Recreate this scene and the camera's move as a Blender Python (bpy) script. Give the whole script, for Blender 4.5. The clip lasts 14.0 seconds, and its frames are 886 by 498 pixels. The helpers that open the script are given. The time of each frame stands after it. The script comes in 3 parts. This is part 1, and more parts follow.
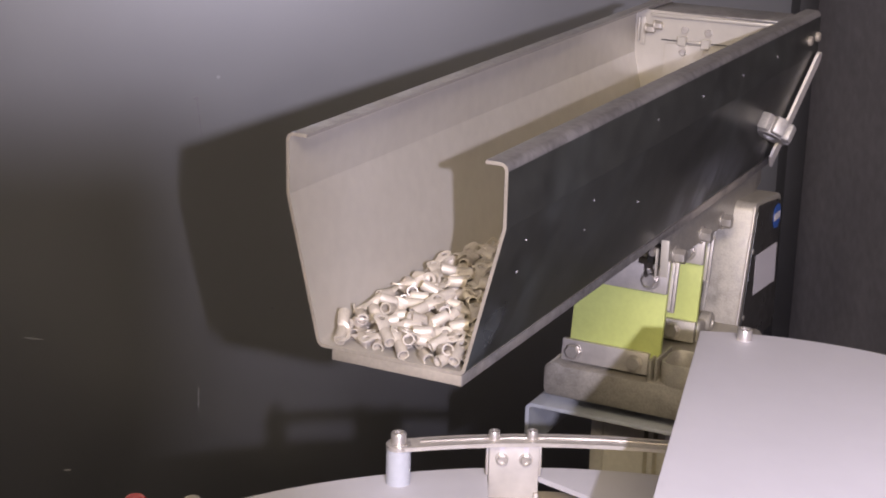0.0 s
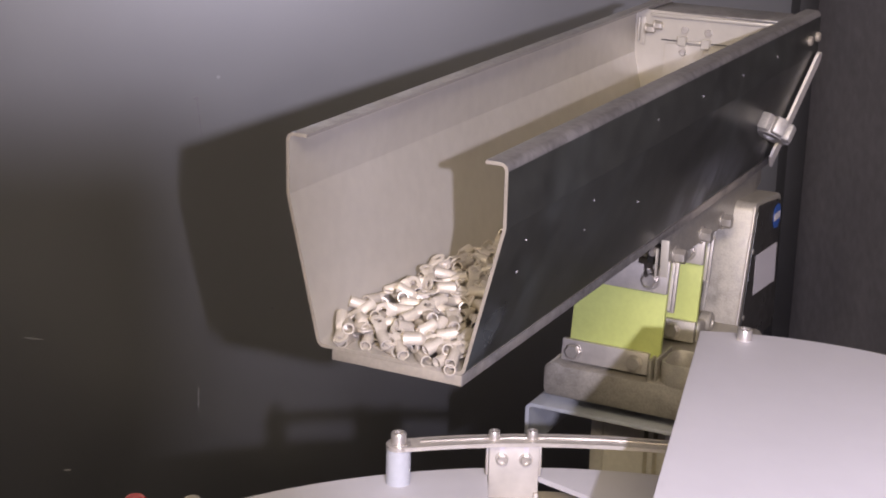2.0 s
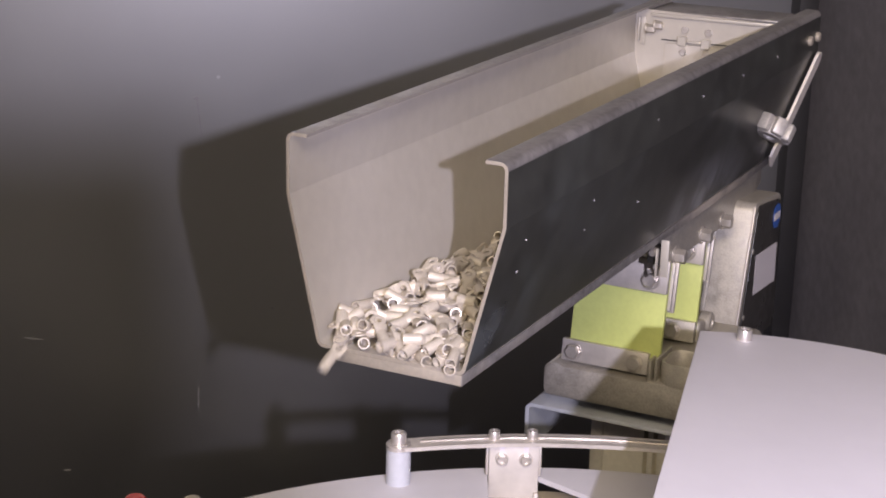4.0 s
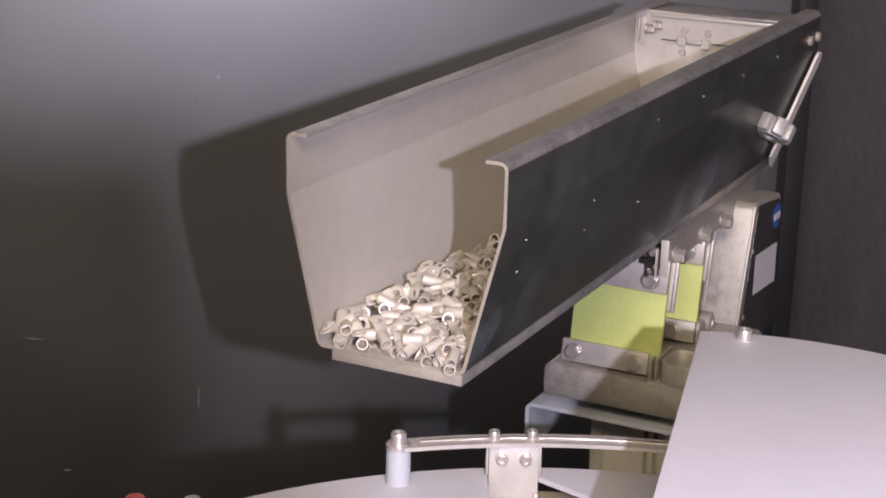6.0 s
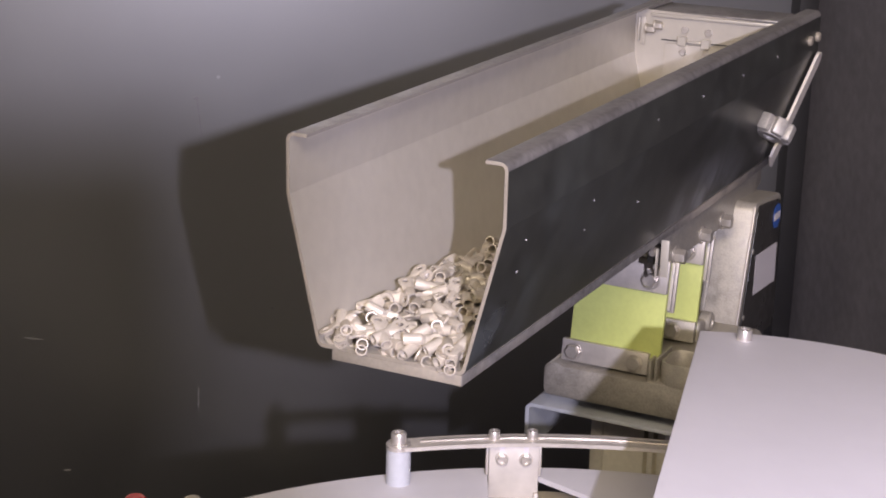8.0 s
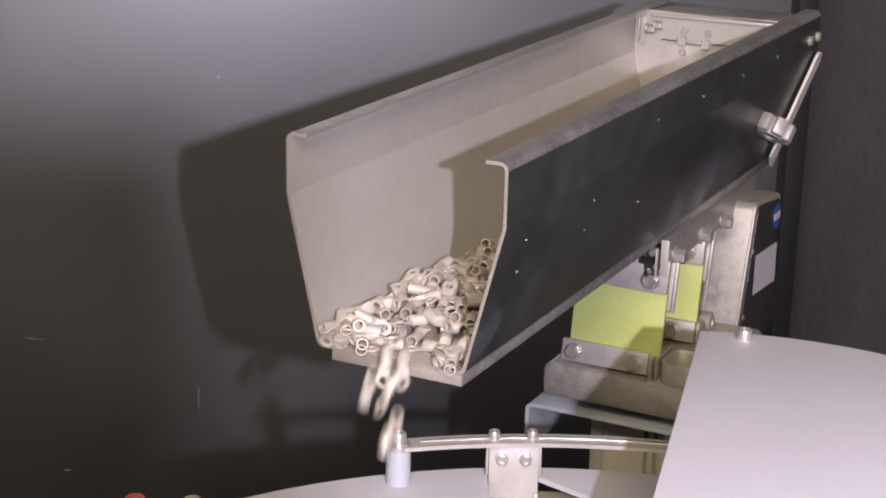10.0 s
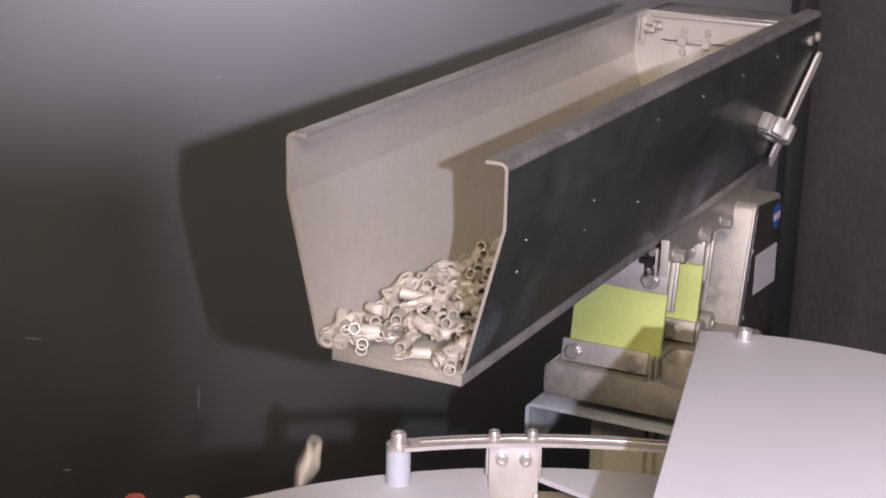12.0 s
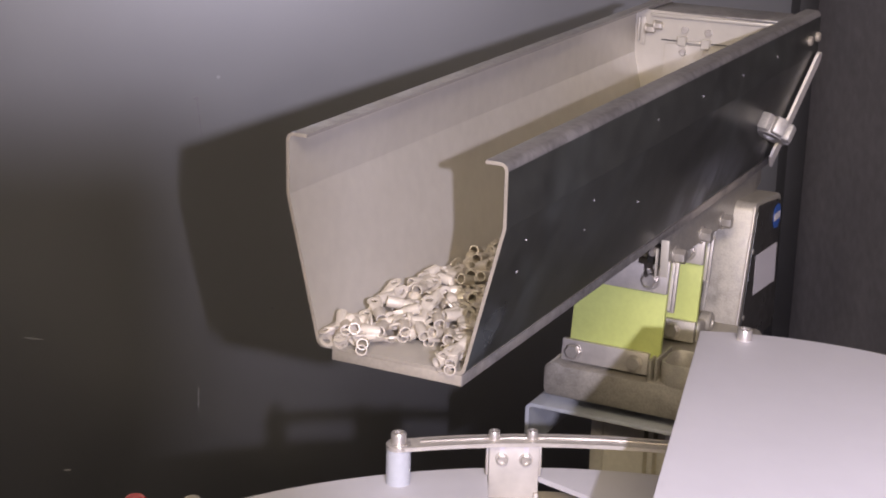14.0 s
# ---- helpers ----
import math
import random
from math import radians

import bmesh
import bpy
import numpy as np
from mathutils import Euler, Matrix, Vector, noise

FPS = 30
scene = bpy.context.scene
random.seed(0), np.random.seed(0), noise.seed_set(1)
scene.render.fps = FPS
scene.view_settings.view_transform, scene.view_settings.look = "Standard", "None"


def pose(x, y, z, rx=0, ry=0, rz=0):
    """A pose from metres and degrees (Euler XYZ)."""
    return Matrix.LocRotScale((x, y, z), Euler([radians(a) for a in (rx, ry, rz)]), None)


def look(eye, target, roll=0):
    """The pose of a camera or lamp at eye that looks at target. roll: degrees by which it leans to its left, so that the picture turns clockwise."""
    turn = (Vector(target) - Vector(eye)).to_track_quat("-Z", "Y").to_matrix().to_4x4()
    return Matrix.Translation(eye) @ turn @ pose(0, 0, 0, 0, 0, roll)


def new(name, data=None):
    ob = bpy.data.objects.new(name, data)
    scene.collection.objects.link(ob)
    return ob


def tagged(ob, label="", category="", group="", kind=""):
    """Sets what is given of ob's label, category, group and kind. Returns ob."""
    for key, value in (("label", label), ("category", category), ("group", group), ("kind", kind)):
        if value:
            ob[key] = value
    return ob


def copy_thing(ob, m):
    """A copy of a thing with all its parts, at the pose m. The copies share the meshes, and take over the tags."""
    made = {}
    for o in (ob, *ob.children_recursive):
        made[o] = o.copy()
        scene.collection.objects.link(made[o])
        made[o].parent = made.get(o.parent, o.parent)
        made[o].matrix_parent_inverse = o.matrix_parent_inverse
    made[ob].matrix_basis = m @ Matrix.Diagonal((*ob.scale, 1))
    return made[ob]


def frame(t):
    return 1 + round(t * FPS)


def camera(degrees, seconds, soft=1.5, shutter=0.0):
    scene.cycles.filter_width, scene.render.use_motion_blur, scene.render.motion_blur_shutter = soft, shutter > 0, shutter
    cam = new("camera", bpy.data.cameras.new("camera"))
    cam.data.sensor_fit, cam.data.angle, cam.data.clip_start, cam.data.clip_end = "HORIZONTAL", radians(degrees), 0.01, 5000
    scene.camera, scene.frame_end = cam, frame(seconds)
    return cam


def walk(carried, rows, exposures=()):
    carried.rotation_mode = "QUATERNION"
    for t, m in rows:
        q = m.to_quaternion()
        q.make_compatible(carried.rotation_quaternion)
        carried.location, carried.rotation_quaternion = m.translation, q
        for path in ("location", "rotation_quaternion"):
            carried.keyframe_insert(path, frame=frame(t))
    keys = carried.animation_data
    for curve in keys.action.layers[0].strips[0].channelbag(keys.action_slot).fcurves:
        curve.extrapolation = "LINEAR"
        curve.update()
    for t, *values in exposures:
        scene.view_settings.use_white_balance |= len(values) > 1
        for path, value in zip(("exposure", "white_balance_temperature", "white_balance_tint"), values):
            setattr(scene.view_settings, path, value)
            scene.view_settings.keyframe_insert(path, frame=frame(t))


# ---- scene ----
# World: origin at the mouth of the feeder trough, y along the trough, z up.
cam = camera(30.41, 14.0, soft=1.9, shutter=0.5)
EYE = Vector((0.38790, -0.71823, 0.31599))
AIM = Vector((-0.03903, 0.13780, 0.02454))
walk(cam, [(0.0, look(EYE, AIM, 1.45)), (14.0, look(EYE, AIM, 1.45))])

# ---- world, lamps ----
world = bpy.data.worlds.new("world")
scene.world = world
world.use_nodes = True
world.node_tree.nodes["Background"].inputs[0].default_value = (0.9, 0.75, 0.6, 1)
world.node_tree.nodes["Background"].inputs[1].default_value = 0.02

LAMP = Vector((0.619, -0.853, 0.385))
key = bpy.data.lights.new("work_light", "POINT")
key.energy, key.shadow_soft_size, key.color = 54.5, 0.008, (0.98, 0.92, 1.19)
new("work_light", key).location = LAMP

top = bpy.data.lights.new("ceiling_light", "AREA")
top.shape, top.size, top.size_y, top.energy, top.color = "RECTANGLE", 1.2, 0.6, 65, (1.0, 0.84, 0.62)
new("ceiling_light", top).matrix_world = look((0.8, -1.75, 1.55), (0, 0.1, 0))
scene.view_settings.exposure = 0.0


# ---- materials ----
def mat(name, color, rough=0.5, metal=0.0, spec=0.5, vary=0.12, scale=40.0, bump=0.0, bscale=300.0, rvary=0.1, stretch=(1, 1, 1), coat=0.0):
    """A principled material with two scales of tone variation, uneven gloss and fine relief."""
    m = bpy.data.materials.new(name)
    m.use_nodes = True
    nt = m.node_tree
    b = nt.nodes["Principled BSDF"]
    b.inputs["Metallic"].default_value = metal
    b.inputs["Specular IOR Level"].default_value = spec
    b.inputs["Coat Weight"].default_value = coat
    tc = nt.nodes.new("ShaderNodeTexCoord")
    mp = nt.nodes.new("ShaderNodeMapping")
    mp.inputs["Scale"].default_value = stretch
    nt.links.new(tc.outputs["Object"], mp.inputs[0])
    n1 = nt.nodes.new("ShaderNodeTexNoise")
    n1.inputs["Scale"].default_value, n1.inputs["Detail"].default_value = scale, 5
    n2 = nt.nodes.new("ShaderNodeTexNoise")
    n2.inputs["Scale"].default_value, n2.inputs["Detail"].default_value = scale * 7, 3
    for n in (n1, n2):
        nt.links.new(mp.outputs[0], n.inputs["Vector"])
    mx = nt.nodes.new("ShaderNodeMath")
    mx.operation = "ADD"
    nt.links.new(n1.outputs[0], mx.inputs[0])
    nt.links.new(n2.outputs[0], mx.inputs[1])
    rp = nt.nodes.new("ShaderNodeMapRange")
    rp.inputs["From Min"].default_value, rp.inputs["From Max"].default_value = 0.7, 1.3
    rp.inputs["To Min"].default_value, rp.inputs["To Max"].default_value = 1 - vary, 1 + vary
    nt.links.new(mx.outputs[0], rp.inputs["Value"])
    cm = nt.nodes.new("ShaderNodeVectorMath")
    cm.operation = "SCALE"
    cm.inputs[0].default_value = color
    nt.links.new(rp.outputs[0], cm.inputs["Scale"])
    nt.links.new(cm.outputs[0], b.inputs["Base Color"])
    rr = nt.nodes.new("ShaderNodeMapRange")
    rr.inputs["From Min"].default_value, rr.inputs["From Max"].default_value = 0.3, 0.7
    rr.inputs["To Min"].default_value, rr.inputs["To Max"].default_value = max(rough - rvary, 0.02), min(rough + rvary, 1)
    nt.links.new(n1.outputs[0], rr.inputs["Value"])
    nt.links.new(rr.outputs[0], b.inputs["Roughness"])
    if bump:
        nb = nt.nodes.new("ShaderNodeTexNoise")
        nb.inputs["Scale"].default_value, nb.inputs["Detail"].default_value = bscale, 4
        nt.links.new(mp.outputs[0], nb.inputs["Vector"])
        bp = nt.nodes.new("ShaderNodeBump")
        bp.inputs["Strength"].default_value, bp.inputs["Distance"].default_value = bump, 0.001
        nt.links.new(nb.outputs[0], bp.inputs["Height"])
        nt.links.new(bp.outputs[0], b.inputs["Normal"])
    return m


M_PANEL = mat("black_panel", (0.011, 0.010, 0.012), 0.405, spec=0.5, vary=0.25, scale=4, rvary=0.03)
M_PANEL.node_tree.nodes["Principled BSDF"].inputs["IOR"].default_value = 4.1
M_DARK = mat("dark_sheet", (0.165, 0.155, 0.165), 0.6, vary=0.18, scale=9, bump=0.05, bscale=90)
M_FILM = mat("dark_trough_outside", (0.031, 0.032, 0.028), 0.34, spec=0.55, vary=0.4, scale=7)
M_BARSIDE = mat("scuffed_dark_bar", (0.20, 0.19, 0.185), 0.42, metal=0.3, vary=0.35, scale=45)
M_LIPEDGE = mat("dull_cut_lip", (0.34, 0.315, 0.29), 0.5, metal=0.3, vary=0.1, scale=60)
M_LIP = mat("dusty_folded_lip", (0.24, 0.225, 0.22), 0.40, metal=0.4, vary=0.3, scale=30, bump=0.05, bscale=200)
M_INNER = mat("matt_steel_inside", (0.555, 0.52, 0.465), 0.42, metal=0.30, vary=0.05, scale=14, bump=0.025, bscale=700)
M_EDGE = mat("cut_steel_edge", (0.46, 0.41, 0.34), 0.45, metal=0.4, vary=0.1, scale=60)
M_STEEL = mat("stainless_steel", (0.66, 0.62, 0.58), 0.38, metal=0.75, vary=0.1, scale=60, bump=0.05, bscale=500)
M_BRUSH = mat("brushed_steel", (0.55, 0.51, 0.465), 0.48, metal=0.42, vary=0.08, scale=30, bump=0.06, bscale=400)
M_KNOB = mat("dull_knob_steel", (0.50, 0.475, 0.45), 0.5, metal=0.45, vary=0.15, scale=90)
M_STRAP = mat("bright_strap", (0.80, 0.74, 0.68), 0.45, metal=0.1, vary=0.05, scale=60)
M_BOLT = mat("zinc_bolt", (0.56, 0.52, 0.47), 0.42, metal=0.7, vary=0.12, scale=120)
M_LUG = mat("tinned_copper", (0.64, 0.58, 0.495), 0.45, metal=0.26, vary=0.10, scale=150, bump=0.08, bscale=900)
M_CAST = mat("bare_casting", (0.40, 0.37, 0.32), 0.45, metal=0.4, vary=0.2, scale=120, bump=0.16, bscale=700)
M_SPRING = mat("yellow_fibre_plate", (0.56, 0.62, 0.20), 0.5, vary=0.05, scale=40, bump=0.1, bscale=600)
M_WHITE = mat("white_plastic", (0.72, 0.70, 0.755), 0.52, vary=0.02, scale=8, bump=0.02, bscale=200)
M_DISC = mat("white_disc_plastic", (0.535, 0.52, 0.545), 0.45, vary=0.03, scale=8)
M_NYLON = mat("translucent_nylon", (0.44, 0.45, 0.485), 0.45, vary=0.04, scale=60)
M_GREYPLATE = mat("grey_painted_plate", (0.50, 0.52, 0.55), 0.45, vary=0.07, scale=30, bump=0.05)
M_BLACK = mat("black_lacquer", (0.028, 0.026, 0.024), 0.33, vary=0.25, scale=50, bump=0.15, bscale=300)
M_POST = mat("black_post", (0.028, 0.027, 0.029), 0.5, vary=0.1, scale=5)
M_LABEL = mat("pale_sticker", (0.62, 0.58, 0.60), 0.5, vary=0.03)
M_BLUE = mat("blue_sticker", (0.03, 0.10, 0.38), 0.4, vary=0.05)
M_ALU = mat("profile_tube", (0.62, 0.58, 0.48), 0.45, metal=0.3, vary=0.08)
M_RED = mat("red_plastic", (0.55, 0.03, 0.03), 0.4)
M_BEIGE = mat("beige_plastic", (0.55, 0.50, 0.42), 0.5)
M_TAN = mat("tan_board", (0.27, 0.23, 0.15), 0.6, vary=0.1, scale=20)
M_WALL = mat("room_paint", (0.26, 0.24, 0.235), 0.8, vary=0.05, scale=2)
M_FLOOR = mat("grey_floor", (0.030, 0.029, 0.028), 0.7, vary=0.15, scale=3)
M_CEIL = mat("ceiling_paint", (0.5, 0.48, 0.45), 0.9, vary=0.03, scale=2)


def dusted(m, scale, size, amount, tint=(0.75, 0.75, 0.75)):
    """Adds scattered dust grains of uneven size to a material's colour."""
    nt = m.node_tree
    b = nt.nodes["Principled BSDF"]
    src = b.inputs["Base Color"].links[0].from_socket
    tc = nt.nodes.new("ShaderNodeTexCoord")
    vo = nt.nodes.new("ShaderNodeTexVoronoi")
    vo.inputs["Scale"].default_value = scale
    nt.links.new(tc.outputs["Object"], vo.inputs["Vector"])
    sep = nt.nodes.new("ShaderNodeSeparateColor")
    nt.links.new(vo.outputs["Color"], sep.inputs[0])
    lim = nt.nodes.new("ShaderNodeMapRange")        # only some cells hold a grain
    lim.inputs["From Min"].default_value, lim.inputs["From Max"].default_value = 1 - amount, 1
    lim.inputs["To Min"].default_value, lim.inputs["To Max"].default_value = 0, size
    nt.links.new(sep.outputs[0], lim.inputs["Value"])
    lt = nt.nodes.new("ShaderNodeMath")
    lt.operation = "LESS_THAN"
    nt.links.new(vo.outputs["Distance"], lt.inputs[0])
    nt.links.new(lim.outputs[0], lt.inputs[1])
    mx = nt.nodes.new("ShaderNodeMix")
    mx.data_type = "RGBA"
    nt.links.new(lt.outputs[0], mx.inputs["Factor"])
    nt.links.new(src, mx.inputs["A"])
    mx.inputs["B"].default_value = (*tint, 1)
    nt.links.new(mx.outputs["Result"], b.inputs["Base Color"])


def scuffs_and_glare(m, scale, amount, tint, stretch=(1, 1, 1), spot=None):
    """Wipe marks, scuffs and painted-in glare: soft streaky patches of a paler tone; with a spot (centre, radii) they
    gather round it.
    """
    nt = m.node_tree
    b = nt.nodes["Principled BSDF"]
    src = b.inputs["Base Color"].links[0].from_socket
    tc = nt.nodes.new("ShaderNodeTexCoord")
    mp = nt.nodes.new("ShaderNodeMapping")
    mp.inputs["Scale"].default_value = stretch
    nt.links.new(tc.outputs["Object"], mp.inputs[0])
    no = nt.nodes.new("ShaderNodeTexNoise")
    no.inputs["Scale"].default_value, no.inputs["Detail"].default_value, no.inputs["Distortion"].default_value = scale, 6, 0.8
    nt.links.new(mp.outputs[0], no.inputs["Vector"])
    rp = nt.nodes.new("ShaderNodeMapRange")
    rp.interpolation_type = "SMOOTHSTEP"
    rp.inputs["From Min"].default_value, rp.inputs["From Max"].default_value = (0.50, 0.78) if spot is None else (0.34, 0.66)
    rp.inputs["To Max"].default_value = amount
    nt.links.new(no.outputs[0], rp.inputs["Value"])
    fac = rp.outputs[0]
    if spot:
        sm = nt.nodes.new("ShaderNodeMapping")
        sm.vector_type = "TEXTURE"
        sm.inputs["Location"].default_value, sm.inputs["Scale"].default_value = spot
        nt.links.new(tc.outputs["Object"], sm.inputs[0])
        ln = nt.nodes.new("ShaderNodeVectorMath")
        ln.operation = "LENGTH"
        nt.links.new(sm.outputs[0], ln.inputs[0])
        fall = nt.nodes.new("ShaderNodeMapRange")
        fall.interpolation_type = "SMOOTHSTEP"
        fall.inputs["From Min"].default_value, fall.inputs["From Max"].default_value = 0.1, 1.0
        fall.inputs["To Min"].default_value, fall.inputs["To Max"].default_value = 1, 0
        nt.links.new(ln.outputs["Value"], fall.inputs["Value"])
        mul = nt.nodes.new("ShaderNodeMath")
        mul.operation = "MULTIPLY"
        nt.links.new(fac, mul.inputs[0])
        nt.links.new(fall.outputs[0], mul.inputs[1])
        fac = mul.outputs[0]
    mx = nt.nodes.new("ShaderNodeMix")
    mx.data_type = "RGBA"
    nt.links.new(fac, mx.inputs["Factor"])
    nt.links.new(src, mx.inputs["A"])
    mx.inputs["B"].default_value = (*tint, 1)
    nt.links.new(mx.outputs["Result"], b.inputs["Base Color"])


scuffs_and_glare(M_FILM, 13, 0.55, (0.085, 0.095, 0.092))
# glare low on the trough's outer side, put into its colour as a patch
scuffs_and_glare(M_FILM, 22, 0.85, (0.26, 0.26, 0.28), (1, 1, 1), ((0.047, 0.385, 0.010), (0.05, 0.12, 0.048)))
scuffs_and_glare(M_BARSIDE, 14, 1.0, (0.62, 0.55, 0.47), (1, 1, 1), ((0.043, 0.43, 0.0), (0.06, 0.15, 0.06)))
# paler tone on the bar's side, strongest at the mouth
scuffs_and_glare(M_BARSIDE, 30, 0.7, (0.33, 0.30, 0.27), (1, 1, 1), ((0.043, 0.0, 0.0), (0.03, 0.20, 0.03)))
# bluish reflection beside the mouth, painted into the outside colour
scuffs_and_glare(M_FILM, 34, 0.6, (0.13, 0.145, 0.155), (1, 1, 1), ((0.045, 0.0, 0.02), (0.03, 0.10, 0.045)))
scuffs_and_glare(M_LIP, 40, 0.5, (0.40, 0.38, 0.36), (1, 0.25, 1))
dusted(M_PANEL, 16, 0.045, 0.12, (0.22, 0.22, 0.23))


# ---- builders ----
def part(name, bm, material, parent=None, label="", smooth=True):
    """Links a bmesh as one mesh object, under a thing or a part if given."""
    me = bpy.data.meshes.new(name)
    bmesh.ops.recalc_face_normals(bm, faces=bm.faces[:])
    bm.to_mesh(me)
    bm.free()
    for m in (material if isinstance(material, (list, tuple)) else (material,)):
        me.materials.append(m)
    if smooth:
        me.polygons.foreach_set("use_smooth", [True] * len(me.polygons))
        me.set_sharp_from_angle(angle=radians(35))
    ob = new(name, me)
    if parent:
        ob.parent = parent
    if label:
        ob["label"] = label
    return ob


def thing(name, label, category, at=(0, 0, 0), group="", kind=""):
    ob = new(name)
    ob.empty_display_size = 0.02
    ob.matrix_basis = Matrix.Translation(at)
    return tagged(ob, label, category, group, kind)


def box(x0, x1, y0, y1, z0, z1, bevel=0.0, seg=2, bm=None, m=None):
    bm = bm or bmesh.new()
    r = bmesh.ops.create_cube(bm, size=1)["verts"]
    for v in r:
        v.co = Vector(((x0 + x1) / 2 + v.co.x * (x1 - x0), (y0 + y1) / 2 + v.co.y * (y1 - y0), (z0 + z1) / 2 + v.co.z * (z1 - z0)))
    if bevel:
        es = list({e for v in r for e in v.link_edges})
        r = [v for v in bmesh.ops.bevel(bm, geom=es, offset=bevel, segments=seg, affect="EDGES", profile=0.5)["verts"]] + [v for v in r if v.is_valid]
    if m is not None:
        for v in set(r):
            v.co = m @ v.co
    return bm


def lathe(prof, seg=24, bm=None, m=None):
    """Turns (radius, height) pairs about z; zero radii close the ends."""
    bm = bm or bmesh.new()
    rings = []
    for r, h in prof:
        if r < 1e-6:
            rings.append([bm.verts.new((0, 0, h))])
        else:
            rings.append([bm.verts.new((r * math.cos(a * math.tau / seg), r * math.sin(a * math.tau / seg), h)) for a in range(seg)])
    for a, b in zip(rings, rings[1:]):
        for i in range(seg):
            j = (i + 1) % seg
            f = [a[i % len(a)], a[j % len(a)], b[j % len(b)], b[i % len(b)]]
            f = [v for k, v in enumerate(f) if v not in f[:k]]
            if len(f) > 2:
                bm.faces.new(f)
    if m is not None:
        for g in rings:
            for v in g:
                v.co = m @ v.co
    return bm


def prism(outline, y0, y1, axis="y", bm=None, m=None, bevel=0.0):
    """Extrudes a 2D outline between two values of the axis."""
    bm = bm or bmesh.new()
    def at(u, v, w):
        return {"y": (u, w, v), "x": (w, u, v), "z": (u, v, w)}[axis]
    a = [bm.verts.new(at(u, v, y0)) for u, v in outline]
    b = [bm.verts.new(at(u, v, y1)) for u, v in outline]
    n = len(a)
    fs = [bm.faces.new(a), bm.faces.new(b)]
    for i in range(n):
        fs.append(bm.faces.new((a[i], a[(i + 1) % n], b[(i + 1) % n], b[i])))
    vs = a + b
    if bevel:
        bmesh.ops.recalc_face_normals(bm, faces=fs)
        es = [e for e in {e for f in fs for e in f.edges} if e.calc_face_angle(0) > 0.5]
        vs = vs + bmesh.ops.bevel(bm, geom=es, offset=bevel, segments=2, affect="EDGES", profile=0.5)["verts"]
    if m is not None:
        for v in {v for v in vs if v.is_valid}:
            v.co = m @ v.co
    return bm


def hex_head(af, h, m, washer=0.0, washer_h=0.0012):
    """Hexagon bolt head with a chamfered top, on a washer, along z of m."""
    bm = bmesh.new()
    r = af / math.sqrt(3)
    if washer:
        lathe([(0, 0), (washer, 0), (washer, washer_h * 0.8), (washer * 0.96, washer_h), (0, washer_h)], 20, bm, m)
    z = washer_h if washer else 0
    lathe([(0, z), (r, z), (r, z + h * 0.82), (r * 0.86, z + h), (0, z + h)], 6, bm, m)
    return bm


def cap_screw(d, h, m, washer=0.0):
    """Socket cap screw head with a hexagon recess, along z of m."""
    bm = bmesh.new()
    r = d / 2
    z = 0.0
    if washer:
        lathe([(0, 0), (washer, 0), (washer, 0.001), (0, 0.001)], 20, bm, m)
        z = 0.001
    lathe([(0, z), (r, z), (r, z + h * 0.88), (r * 0.9, z + h), (r * 0.55, z + h), (r * 0.50, z + h * 0.45), (0, z + h * 0.4)], 18, bm, m)
    return bm


def fillet(pts, radii, n=5):
    """Rounds the corners of an open polyline."""
    out = [Vector(pts[0])]
    for a, b, c, r in zip(pts, pts[1:], pts[2:], radii):
        a, b, c = Vector(a), Vector(b), Vector(c)
        u, v = (a - b).normalized(), (c - b).normalized()
        ang = u.angle(v)
        d = min(r / math.tan(ang / 2), (a - b).length * 0.45, (c - b).length * 0.45)
        r = d * math.tan(ang / 2)
        cen = b + (u + v).normalized() * (r / math.sin(ang / 2))
        p, q = b + u * d - cen, b + v * d - cen
        tot = p.angle_signed(q)
        for i in range(n + 1):
            t = -tot * i / n
            out.append(cen + Vector((p.x * math.cos(t) - p.y * math.sin(t), p.x * math.sin(t) + p.y * math.cos(t))))
    out.append(Vector(pts[-1]))
    return out


def sheet(line, t, y0, y1, bm=None):
    """A bent sheet: the polyline (x, z) is its outer face, t its thickness to the left of the way along it.
    Material 0 outside, 1 inside, 2 cut edges."""
    bm = bm or bmesh.new()
    inner = []
    for i, p in enumerate(line):
        d = (line[min(i + 1, len(line) - 1)] - line[max(i - 1, 0)]).normalized()
        inner.append(p + Vector((-d.y, d.x)) * t)
    g = [[bm.verts.new((p.x, y, p.y)) for p in c] for c in (line, inner) for y in (y0, y1)]
    o0, o1, i0, i1 = g
    def quad(a, b, c, d, k):
        bm.faces.new((a, b, c, d)).material_index = k
    for i in range(len(line) - 1):
        quad(o0[i], o0[i + 1], o1[i + 1], o1[i], 0)
        quad(i0[i], i0[i + 1], i1[i + 1], i1[i], 1)
        quad(o0[i], o0[i + 1], i0[i + 1], i0[i], 2)
        quad(o1[i], o1[i + 1], i1[i + 1], i1[i], 2)
    for i in (0, -1):
        quad(o0[i], o1[i], i1[i], i0[i], 2)
    return bm


